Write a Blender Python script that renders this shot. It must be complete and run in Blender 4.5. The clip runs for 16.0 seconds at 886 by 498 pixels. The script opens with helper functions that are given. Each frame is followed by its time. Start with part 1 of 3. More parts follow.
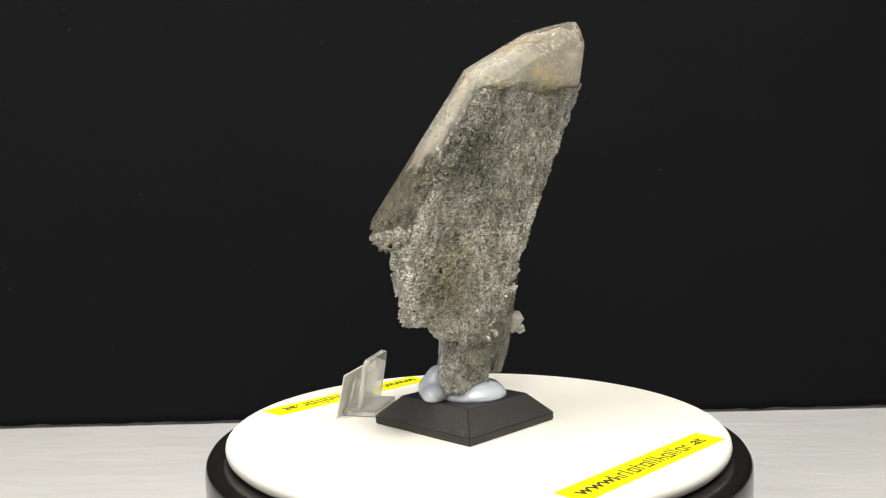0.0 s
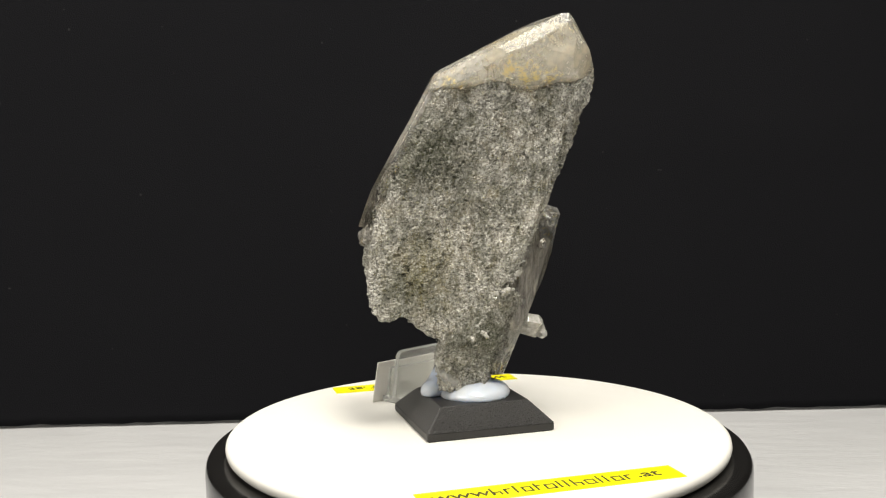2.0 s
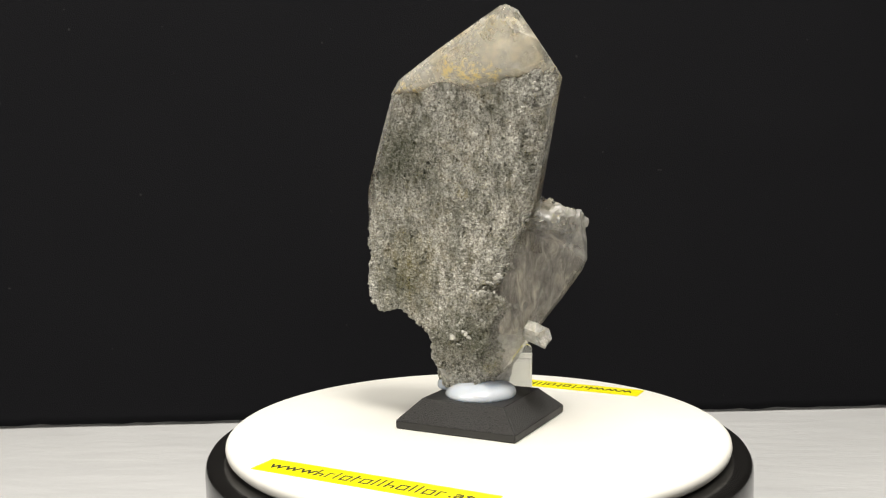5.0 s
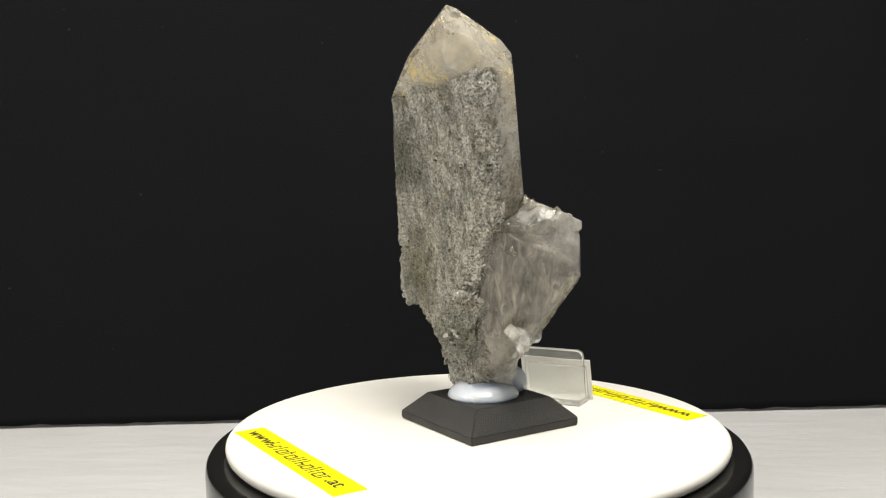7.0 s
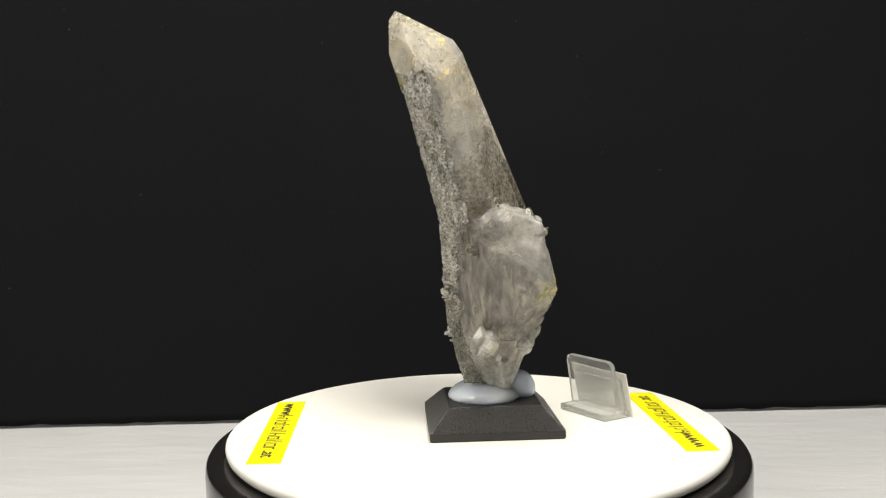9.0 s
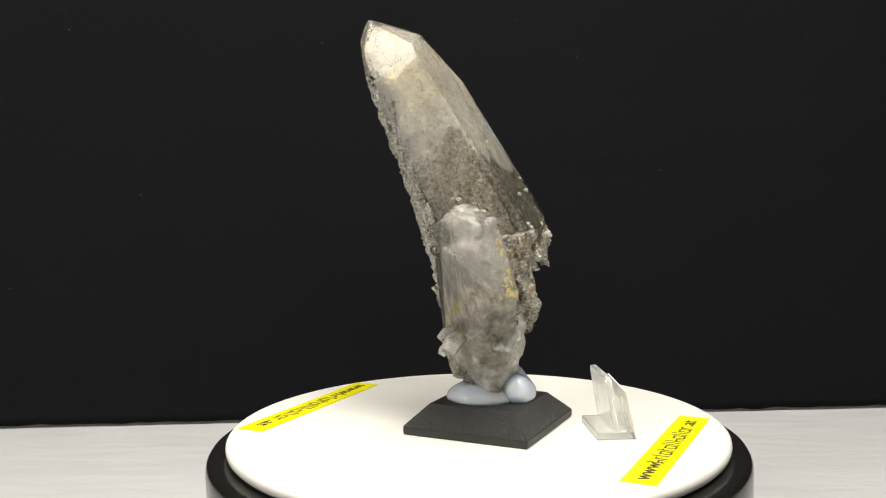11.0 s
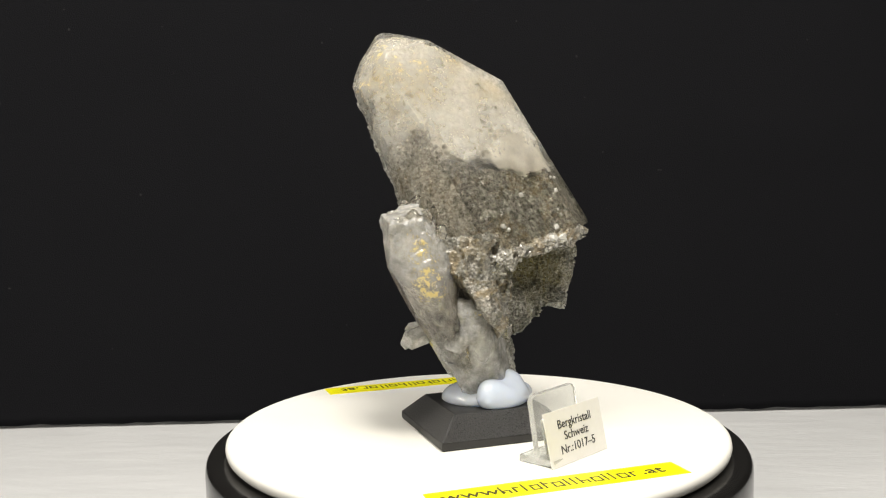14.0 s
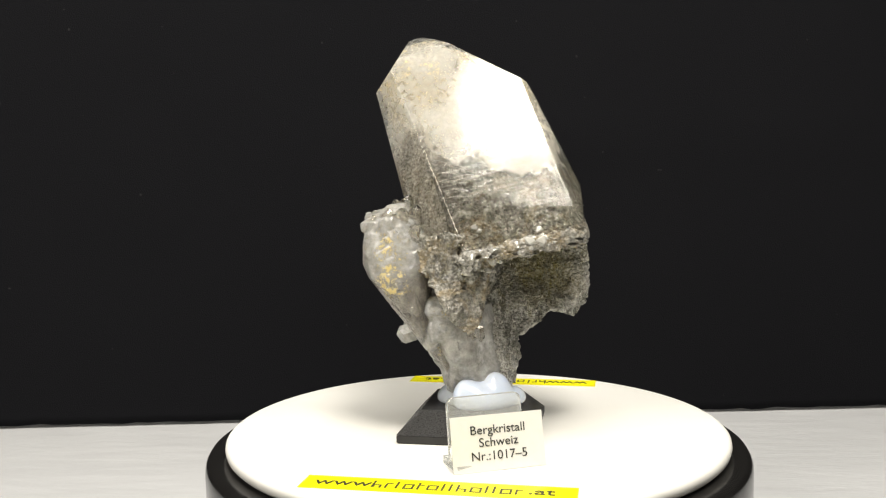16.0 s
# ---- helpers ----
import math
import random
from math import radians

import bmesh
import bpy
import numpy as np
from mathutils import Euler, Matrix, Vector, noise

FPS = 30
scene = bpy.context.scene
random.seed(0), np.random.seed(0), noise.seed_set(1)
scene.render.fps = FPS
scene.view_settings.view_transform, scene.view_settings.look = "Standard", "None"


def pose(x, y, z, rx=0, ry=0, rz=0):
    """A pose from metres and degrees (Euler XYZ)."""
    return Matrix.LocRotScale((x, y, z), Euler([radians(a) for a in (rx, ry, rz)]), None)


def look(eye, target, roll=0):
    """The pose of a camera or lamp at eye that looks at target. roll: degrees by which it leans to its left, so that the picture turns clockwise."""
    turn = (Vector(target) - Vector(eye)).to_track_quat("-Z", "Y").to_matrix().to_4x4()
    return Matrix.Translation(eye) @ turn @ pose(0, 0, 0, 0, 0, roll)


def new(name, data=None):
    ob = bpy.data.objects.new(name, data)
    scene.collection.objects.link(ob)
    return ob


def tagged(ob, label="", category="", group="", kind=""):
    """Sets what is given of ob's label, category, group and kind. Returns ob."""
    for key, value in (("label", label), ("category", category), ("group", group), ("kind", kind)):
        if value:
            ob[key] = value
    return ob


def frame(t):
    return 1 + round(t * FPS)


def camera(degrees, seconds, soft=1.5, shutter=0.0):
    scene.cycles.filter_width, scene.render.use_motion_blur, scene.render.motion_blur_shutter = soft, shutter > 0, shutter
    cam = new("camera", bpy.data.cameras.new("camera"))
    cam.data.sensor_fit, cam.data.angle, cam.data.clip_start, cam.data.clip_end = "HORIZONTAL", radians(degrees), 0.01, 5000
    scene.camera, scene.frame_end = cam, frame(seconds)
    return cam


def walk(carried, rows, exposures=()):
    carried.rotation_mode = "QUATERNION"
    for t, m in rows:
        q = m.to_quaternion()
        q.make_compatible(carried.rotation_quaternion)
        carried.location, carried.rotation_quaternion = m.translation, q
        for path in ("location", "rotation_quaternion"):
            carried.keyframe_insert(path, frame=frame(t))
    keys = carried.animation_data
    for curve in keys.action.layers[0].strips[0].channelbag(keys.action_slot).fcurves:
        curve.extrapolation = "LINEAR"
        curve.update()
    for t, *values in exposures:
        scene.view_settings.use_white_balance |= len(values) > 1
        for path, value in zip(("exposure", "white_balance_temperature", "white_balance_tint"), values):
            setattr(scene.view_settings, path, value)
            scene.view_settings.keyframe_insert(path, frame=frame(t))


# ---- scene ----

# ---------------------------------------------------------------- camera
EYE = Vector((0.0, -0.2669, 0.0724))
PAN, TILT, ROLL = radians(-1.943), radians(-4.337), -0.894
AIM = EYE + Vector((math.sin(PAN) * math.cos(TILT), math.cos(PAN) * math.cos(TILT), math.sin(TILT)))
cam = camera(51.65, 16.0, soft=1.2)
walk(cam, [(0.0, look(EYE, AIM, ROLL)), (16.0, look(EYE, AIM, ROLL))], exposures=[(0.0, 0.0), (16.0, 0.0)])


def turn_at(t):
    """The turntable's turn in degrees, clockwise seen from above."""
    s = (t - 8) / 8
    return -14.7587 * t - 0.1506 * s * s - 0.532 * s ** 3


FACE = turn_at(3.5)          # the crystal is described as it stands at this turn
SPIN = []                    # (thing, its pose on the disc at turn 0)

# ---------------------------------------------------------------- world and lamps
world = bpy.data.worlds.new("room_light")
scene.world = world
world.use_nodes = True
world.node_tree.nodes["Background"].inputs[0].default_value = (0.9, 0.95, 1.0, 1)
world.node_tree.nodes["Background"].inputs[1].default_value = 0.1


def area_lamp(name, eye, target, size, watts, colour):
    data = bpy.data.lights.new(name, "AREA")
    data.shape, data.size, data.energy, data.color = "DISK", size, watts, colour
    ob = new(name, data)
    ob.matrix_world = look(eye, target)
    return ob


area_lamp("unseen_lamp", (0.072, -0.21, 0.485), (0, -0.03, 0.03), 0.145, 2.5, (1.0, 0.945, 0.85))
# second one is an added fill from the left, lightening that side's shadows
area_lamp("unseen_lamp", (-0.42, -0.28, 0.42), (0, -0.03, 0.03), 0.32, 2.0, (1.0, 0.945, 0.85))
# added soft fill from overhead to lift the shadows; no fitting is known there
area_lamp("overhead_fill", (0.0, -0.1, 1.3), (0, -0.1, 0), 0.8, 12.0, (1.0, 0.955, 0.88))


# ---------------------------------------------------------------- materials
class Mat:
    """A short hand for building node materials."""

    def __init__(self, name):
        self.m = bpy.data.materials.new(name)
        self.m.use_nodes = True
        self.t = self.m.node_tree
        self.b = self.t.nodes["Principled BSDF"]
        self.out = self.t.nodes["Material Output"]
        self.pos = self.node("ShaderNodeTexCoord").outputs["Object"]

    def node(self, kind, **kw):
        n = self.t.nodes.new(kind)
        for k, v in kw.items():
            if k == "op":
                n.operation = v
            elif k == "blend":
                n.data_type, n.blend_type = "RGBA", v
        return n

    def put(self, socket, value):
        if hasattr(value, "node"):
            self.t.links.new(value, socket)
        else:
            socket.default_value = value

    def noise(self, scale, detail=4.0, rough=0.55, stretch=None, distort=0.0, at=None):
        n = self.node("ShaderNodeTexNoise")
        src = at or self.pos
        if stretch:
            mp = self.node("ShaderNodeMapping")
            mp.inputs["Scale"].default_value = stretch
            self.put(mp.inputs["Vector"], src)
            src = mp.outputs[0]
        self.put(n.inputs["Vector"], src)
        for k, v in (("Scale", scale), ("Detail", detail), ("Roughness", rough), ("Distortion", distort)):
            n.inputs[k].default_value = v
        return n.outputs["Fac"]

    def voronoi(self, scale, feature="F1", out="Distance"):
        n = self.node("ShaderNodeTexVoronoi")
        n.feature = feature
        self.put(n.inputs["Vector"], self.pos)
        n.inputs["Scale"].default_value = scale
        return n.outputs[out]

    def ramp(self, fac, *stops):
        n = self.node("ShaderNodeValToRGB")
        while len(n.color_ramp.elements) < len(stops):
            n.color_ramp.elements.new(0.5)
        for e, (p, c) in zip(n.color_ramp.elements, stops):
            e.position = p
            e.color = (*c, 1) if hasattr(c, "__len__") else (c, c, c, 1)
        self.put(n.inputs[0], fac)
        return n.outputs[0]

    def mix(self, fac, a, b, blend="MIX"):
        n = self.node("ShaderNodeMix", blend=blend)
        for i, v in ((0, fac), (6, a), (7, b)):
            if hasattr(v, "__len__") and len(v) == 3:
                v = (*v, 1)
            self.put(n.inputs[i], v)
        return n.outputs[2]

    def math(self, op, a, b=0.5, c=None):
        n = self.node("ShaderNodeMath", op=op)
        self.put(n.inputs[0], a)
        self.put(n.inputs[1], b)
        if c is not None:
            self.put(n.inputs[2], c)
        return n.outputs[0]

    def axis(self, which, lo, hi):
        """0 to 1 along an axis of the object."""
        s = self.node("ShaderNodeSeparateXYZ")
        self.put(s.inputs[0], self.pos)
        n = self.node("ShaderNodeMapRange")
        self.put(n.inputs[0], s.outputs[which])
        n.inputs[1].default_value, n.inputs[2].default_value = lo, hi
        return n.outputs[0]

    def slope(self, way, lo, hi):
        """0 to 1 along a direction of the object."""
        d = self.node("ShaderNodeVectorMath", op="DOT_PRODUCT")
        self.put(d.inputs[0], self.pos)
        d.inputs[1].default_value = way
        n = self.node("ShaderNodeMapRange")
        self.put(n.inputs[0], d.outputs["Value"])
        n.inputs[1].default_value, n.inputs[2].default_value = lo, hi
        return n.outputs[0]

    def bump(self, height, strength, distance):
        n = self.node("ShaderNodeBump")
        n.inputs["Strength"].default_value, n.inputs["Distance"].default_value = strength, distance
        self.put(n.inputs["Height"], height)
        self.put(self.b.inputs["Normal"], n.outputs[0])
        return n.outputs[0]

    def set(self, **kw):
        for k, v in kw.items():
            key = {"color": "Base Color", "rough": "Roughness", "metal": "Metallic", "trans": "Transmission Weight", "ior": "IOR",
                   "coat": "Coat Weight", "sss": "Subsurface Weight", "radius": "Subsurface Radius", "sscale": "Subsurface Scale",
                   "spec": "Specular IOR Level", "alpha": "Alpha", "sheen": "Sheen Weight"}[k]
            if hasattr(v, "__len__") and len(v) == 3 and k == "color":
                v = (*v, 1)
            self.put(self.b.inputs[key], v)
        return self


def white_plastic():
    m = Mat("white_plastic")
    n = m.noise(60, 5)
    m.set(color=m.mix(n, (0.83, 0.815, 0.76), (0.87, 0.86, 0.815)), rough=m.ramp(m.noise(25), (0.3, 0.38), (0.7, 0.5)))
    m.bump(m.noise(900, 3), 0.06, 0.0004)
    return m.m


def black_gloss():
    m = Mat("black_gloss_plastic")
    specks = m.ramp(m.noise(1500, 1.5), (0.74, 0.0), (0.78, 1.0))
    m.set(color=m.mix(specks, (0.011, 0.0105, 0.01), (0.1, 0.1, 0.095)), rough=m.ramp(m.noise(70, 6, 0.65), (0.35, 0.1), (0.7, 0.3)), spec=0.5)
    return m.m


def pebbled_black():
    m = Mat("pebbled_black_plastic")
    n = m.noise(2600, 2, 0.6)
    # paler specks in the colour stand in for part of the pebbles' sparkle
    fine = m.ramp(m.noise(2600, 2, 0.6), (0.42, 0.0), (0.62, 1.0))
    m.set(color=m.mix(fine, (0.020, 0.0195, 0.019), (0.068, 0.066, 0.067)), rough=m.ramp(n, (0.3, 0.25), (0.7, 0.45)), spec=0.9)
    m.bump(n, 1.0, 0.0011)
    return m.m


def smooth_black():
    m = Mat("smooth_black_plastic")
    m.set(color=m.mix(m.noise(120, 5), (0.016, 0.0155, 0.015), (0.027, 0.026, 0.025)), rough=m.ramp(m.noise(90, 6), (0.3, 0.4), (0.7, 0.6)))
    m.bump(m.noise(1800, 2), 0.12, 0.0003)
    return m.m


def yellow_tape():
    m = Mat("yellow_tape")
    m.set(color=m.mix(m.noise(90, 4), (0.86, 0.79, 0.004), (0.9, 0.84, 0.008)), rough=0.38)
    m.bump(m.noise(160, 2), 0.1, 0.0005)
    return m.m


def ink():
    m = Mat("black_ink")
    m.set(color=m.mix(m.noise(800, 3), (0.02, 0.02, 0.018), (0.04, 0.04, 0.035)), rough=0.5)
    return m.m


def card_paper():
    m = Mat("white_card")
    m.set(color=m.mix(m.noise(500, 5), (0.8, 0.78, 0.73), (0.85, 0.835, 0.79)), rough=0.7)
    m.bump(m.noise(1500, 4), 0.15, 0.0002)
    return m.m


def acrylic():
    m = Mat("clear_acrylic")
    haze = m.noise(160, 6, 0.7)
    m.set(color=(0.98, 0.985, 0.97), rough=m.ramp(haze, (0.4, 0.02), (0.75, 0.1)), trans=1.0, ior=1.49)
    white = m.node("ShaderNodeBsdfDiffuse")
    white.inputs["Color"].default_value = (0.85, 0.86, 0.82, 1)
    mixer = m.node("ShaderNodeMixShader")
    m.put(mixer.inputs[0], m.ramp(haze, (0.35, 0.13), (0.7, 0.24)))
    m.put(mixer.inputs[1], m.b.outputs[0])
    m.put(mixer.inputs[2], white.outputs[0])
    m.put(m.out.inputs[0], mixer.outputs[0])
    return m.m


def putty_gel():
    m = Mat("translucent_putty")
    m.set(color=m.mix(m.noise(120, 4), (0.56, 0.63, 0.79), (0.65, 0.71, 0.83)), rough=0.2, sss=0.8, radius=(1.0, 1.1, 1.3), sscale=0.006, coat=0.3)
    m.bump(m.noise(260, 3), 0.25, 0.0008)
    return m.m


def table_white():
    m = Mat("white_painted_board")
    streak = m.noise(30, 6, 0.6, stretch=(1, 6, 1), distort=0.3)
    blot = m.noise(9, 4)
    m.set(color=m.mix(blot, m.mix(streak, (0.53, 0.535, 0.545), (0.59, 0.595, 0.60)), (0.56, 0.565, 0.57)), rough=m.ramp(streak, (0.35, 0.35), (0.7, 0.6)))
    m.bump(m.noise(45, 6, 0.65, stretch=(1, 3, 1)), 0.18, 0.003)
    return m.m


def black_cloth():
    m = Mat("black_cloth")
    lint = m.ramp(m.noise(420, 0.5), (0.835, 0.0), (0.85, 1.0))
    base = m.mix(m.noise(7, 4), (0.0056, 0.0058, 0.0072), (0.0084, 0.0085, 0.0101))
    m.set(color=m.mix(lint, base, (0.04, 0.04, 0.04)), rough=0.95, spec=0.1)
    m.bump(m.noise(2500, 2), 0.4, 0.0005)
    return m.m


def wall_paint():
    m = Mat("wall_paint")
    m.set(color=m.mix(m.noise(3, 5), (0.5, 0.49, 0.47), (0.58, 0.57, 0.55)), rough=0.9)
    m.bump(m.noise(120, 3), 0.2, 0.002)
    return m.m


def quartz(name, milk_lo, milk_hi, milk_least, milk_most, seed, lines, relief, floor, spots, way=(0, 0, 1), speckle=0.5):
    """Clear quartz with milky veils: part glass, part scattering white, with growth lines across the faces."""
    m = Mat(name)
    mp = m.node("ShaderNodeMapping")
    mp.inputs["Location"].default_value = (seed, seed * 2, 0)
    m.put(mp.inputs["Vector"], m.pos)
    at = mp.outputs[0]
    n1, n2, n3 = m.noise(60, 6, 0.62, at=at, distort=0.8), m.noise(420, 5, 0.7, at=at), m.noise(24, 4, 0.5, at=at)
    height = m.math("ADD", m.slope(way, milk_lo, milk_hi), m.math("MULTIPLY_ADD", n1, 1.2, -0.6))
    cloud = m.ramp(m.math("MULTIPLY_ADD", n2, 0.35, m.math("MULTIPLY", m.math("ADD", n1, n3), 0.42)), (0.42, milk_least), (0.72, milk_most))
    cloud = m.math("MULTIPLY", cloud, m.ramp(m.noise(850, 4, 0.7, at=at), (0.38, speckle), (0.62, 1.0)))
    milk = m.math("MULTIPLY", m.ramp(height, (0.1, floor), (0.8, 1.0)), cloud)
    iron = m.ramp(m.noise(65, 5, 0.65, at=at), (0.47, 0.0), (0.63, 0.8))
    iron = m.math("MULTIPLY", iron, m.axis(2, *lines[2:4]))
    iron = m.math("MULTIPLY", iron, m.math("SUBTRACT", 1.0, m.axis(2, *lines[4:])))
    milk = m.math("MAXIMUM", milk, m.math("MULTIPLY", iron, 0.5))
    iron, fine = m.math("MULTIPLY", iron, 0.4), m.noise(900, 3, 0.7, at=at)
    for x, y, z, radius in spots:
        far = m.node("ShaderNodeVectorMath", op="DISTANCE")
        m.put(far.inputs[0], m.pos)
        far.inputs[1].default_value = (x, y, z)
        patchy = m.math("MULTIPLY_ADD", n1, 0.4, m.math("MULTIPLY_ADD", n2, 0.7, m.math("MULTIPLY", fine, 0.7)))
        near = m.ramp(m.math("MULTIPLY_ADD", far.outputs["Value"], 0.25 / radius, patchy), (0.86, 0.9), (1.30, 0.0))
        iron = m.math("MAXIMUM", iron, near)
        milk = m.math("MAXIMUM", milk, m.math("MULTIPLY", near, 0.95))
    tone = m.ramp(m.math("MULTIPLY_ADD", m.noise(1500, 3, 0.7), 0.55, m.math("MULTIPLY", n2, 0.45)), (0.34, (0.54, 0.52, 0.46)), (0.5, (0.74, 0.725, 0.665)), (0.64, (0.86, 0.85, 0.80)))
    tone = m.mix(speckle * 0.9, tone, m.mix(n1, (0.74, 0.73, 0.69), (0.86, 0.85, 0.81)))
    m.set(color=m.mix(iron, tone, (0.67, 0.53, 0.19)), rough=m.ramp(n1, (0.3, 0.16), (0.7, 0.3)), ior=1.54, sss=0.6, radius=(1.0, 0.95, 0.85), sscale=0.005)
    lean = m.node("ShaderNodeMapping")
    lean.inputs["Rotation"].default_value = (0, radians(-13), 0)
    m.put(lean.inputs["Vector"], m.pos)
    stria = m.math("MULTIPLY", m.noise(560, 3, 0.75, stretch=(0.012, 0.012, 1.0), at=lean.outputs[0]), m.math("SUBTRACT", 1.0, m.math("ABSOLUTE", m.math("MULTIPLY_ADD", m.axis(2, *lines[:2]), 2, -1))))
    stria = m.math("MULTIPLY", stria, m.slope((1, 0, 0), 0.010, 0.004))
    hb = m.bump(m.math("ADD", m.math("MULTIPLY", n2, 0.12), m.math("MULTIPLY", stria, 5.0)), relief, 0.0006)
    glass = m.node("ShaderNodeBsdfGlass")
    glass.inputs["Color"].default_value = (0.975, 0.96, 0.925, 1)
    glass.inputs["IOR"].default_value = 1.54
    m.put(glass.inputs["Roughness"], m.ramp(n2, (0.4, 0.0), (0.75, 0.07)))
    m.put(glass.inputs["Normal"], hb)
    mixer = m.node("ShaderNodeMixShader")
    m.put(mixer.inputs[0], milk)
    m.put(mixer.inputs[1], glass.outputs[0])
    m.put(mixer.inputs[2], m.b.outputs[0])
    m.put(m.out.inputs[0], mixer.outputs[0])
    return m.m


def veil_white():
    m = Mat("white_veil")
    n = m.noise(300, 5, 0.7)
    iron = m.math("MULTIPLY", m.ramp(m.noise(60, 5, 0.6), (0.50, 0.0), (0.66, 1.0)), m.axis(2, 0.088, 0.104))
    m.set(color=m.mix(iron, m.mix(n, (0.72, 0.685, 0.605), (0.88, 0.86, 0.785)), (0.62, 0.50, 0.24)), rough=0.6, sss=0.4, radius=(1, 1, 1), sscale=0.004)
    m.bump(m.noise(500, 4), 0.3, 0.0006)
    return m.m


def streaky_core():
    m = Mat("streaky_core")
    streak = m.noise(520, 6, 0.7, stretch=(1, 1, 0.28), distort=0.6)
    cloud = m.noise(90, 4, 0.55)
    base = m.ramp(m.math("MULTIPLY_ADD", streak, 0.6, m.math("MULTIPLY", cloud, 0.4)), (0.38, (0.12, 0.108, 0.10)), (0.5, (0.31, 0.29, 0.265)), (0.62, (0.68, 0.65, 0.58)))
    m.set(color=base, rough=0.5, sss=0.4, radius=(1, 1, 1), sscale=0.003)
    m.bump(streak, 0.4, 0.0008)
    return m.m


def pale_quartz():
    m = Mat("pale_quartz")
    m.set(color=m.mix(m.noise(600, 4), (0.55, 0.53, 0.47), (0.80, 0.79, 0.74)), rough=0.18, trans=0.3, ior=1.54)
    m.bump(m.noise(900, 3), 0.3, 0.0004)
    return m.m


def druse(name, fine, green, brown, dark, mid, light, stains=(), coat=0.0):
    """Grainy crust of tiny crystals with chlorite and rust between the grains."""
    m = Mat(name)
    grain = m.math("MULTIPLY_ADD", m.noise(fine, 3, 0.75), 0.7, m.math("MULTIPLY", m.noise(fine * 0.33, 4, 0.7, stretch=(1, 1, 0.55)), 0.3))
    speck = m.voronoi(fine * 1.1)
    big, mid_n = m.noise(75, 5, 0.65), m.noise(300, 5, 0.7, stretch=(1, 1, 0.25))
    base = m.ramp(grain, (0.33, dark), (0.44, mid), (0.55, light), (0.66, tuple(min(0.88, c * 1.4) for c in light)))
    shade = m.ramp(m.math("MULTIPLY_ADD", big, 0.42, m.math("MULTIPLY", mid_n, 0.58)), (0.46, 0.0), (0.59, 1.0))
    base = m.mix(m.math("MULTIPLY", shade, green), base, (0.085, 0.088, 0.052))
    rust = m.ramp(m.noise(95, 6, 0.75, distort=0.7), (0.50, 0.0), (0.64, 1.0))
    base = m.mix(m.math("MULTIPLY", rust, brown), base, (0.34, 0.235, 0.085))
    pale = m.ramp(m.noise(330, 4, 0.6), (0.60, 0.0), (0.68, 1.0))
    base = m.mix(m.math("MULTIPLY", pale, 0.5), base, (0.74, 0.72, 0.66))
    for x, y, z, radius, tint, strength in stains:
        far = m.node("ShaderNodeVectorMath", op="DISTANCE")
        m.put(far.inputs[0], m.pos)
        far.inputs[1].default_value = (x, y, z)
        near = m.ramp(m.math("MULTIPLY_ADD", mid_n, 0.7, m.math("MULTIPLY", far.outputs["Value"], 0.25 / radius)), (0.38, strength), (0.64, 0.0))
        base = m.mix(m.math("MULTIPLY", near, m.ramp(grain, (0.45, 1.0), (0.66, 0.45))), base, tint)
    m.set(color=base, rough=m.ramp(speck, (0.1, 0.10), (0.6, 0.5)), spec=0.65, coat=coat)
    m.bump(m.math("ADD", grain, speck), 0.9, 0.0008)
    return m.m


WHITE, GLOSS, PEBBLE, SMOOTH, TAPE, INK = white_plastic(), black_gloss(), pebbled_black(), smooth_black(), yellow_tape(), ink()
CARD, ACRYLIC, PUTTY, BOARD, CLOTH, PAINT = card_paper(), acrylic(), putty_gel(), table_white(), black_cloth(), wall_paint()
QUARTZ = quartz("milky_quartz", 0.070, 0.088, 0.05, 0.42, 0.3, (0.063, 0.084, 0.088, 0.100, 0.108, 0.116), 0.35, 0.04,
                ((0.008, -0.0216, 0.0995, 0.008), (0.015, -0.0220, 0.0985, 0.007), (-0.0125, -0.018, 0.0985, 0.007), (0.002, -0.0222, 0.102, 0.006),
                 (0.0235, -0.0119, 0.1091, 0.008), (0.0131, -0.0078, 0.1063, 0.008), (0.0293, -0.0108, 0.1002, 0.006), (0.0200, -0.0080, 0.1060, 0.007)))
QUARTZ_B = quartz("clear_quartz", 0.052, 0.068, 0.14, 0.58, 1.7, (0.0, 0.02, 0.9, 1.0, 1.1, 1.2), 0.14, 0.10,
                  ((0.0225, 0.0165, 0.0525, 0.008), (0.0220, 0.0175, 0.0465, 0.008), (0.0225, 0.0190, 0.0420, 0.006), (0.008, 0.016, 0.024, 0.006)), (0, 0.95, 1), 0.85)
ROOTED = quartz("grey_quartz", 0.0, 0.01, 0.06, 0.72, 3.1, (0.0, 0.001, 0.9, 1.0, 1.1, 1.2), 0.12, 0.8, ((0.008, 0.016, 0.036, 0.003),), speckle=0.8)
STREAK = streaky_core()
SPECKLE = druse("pale_speckled_druse", 900, 0.35, 0.35, (0.10, 0.09, 0.07), (0.40, 0.375, 0.315), (0.72, 0.69, 0.62))
VEIL = veil_white()
FLECK = pale_quartz()
OLIVE, OCHRE = (0.05, 0.055, 0.025), (0.42, 0.33, 0.12)
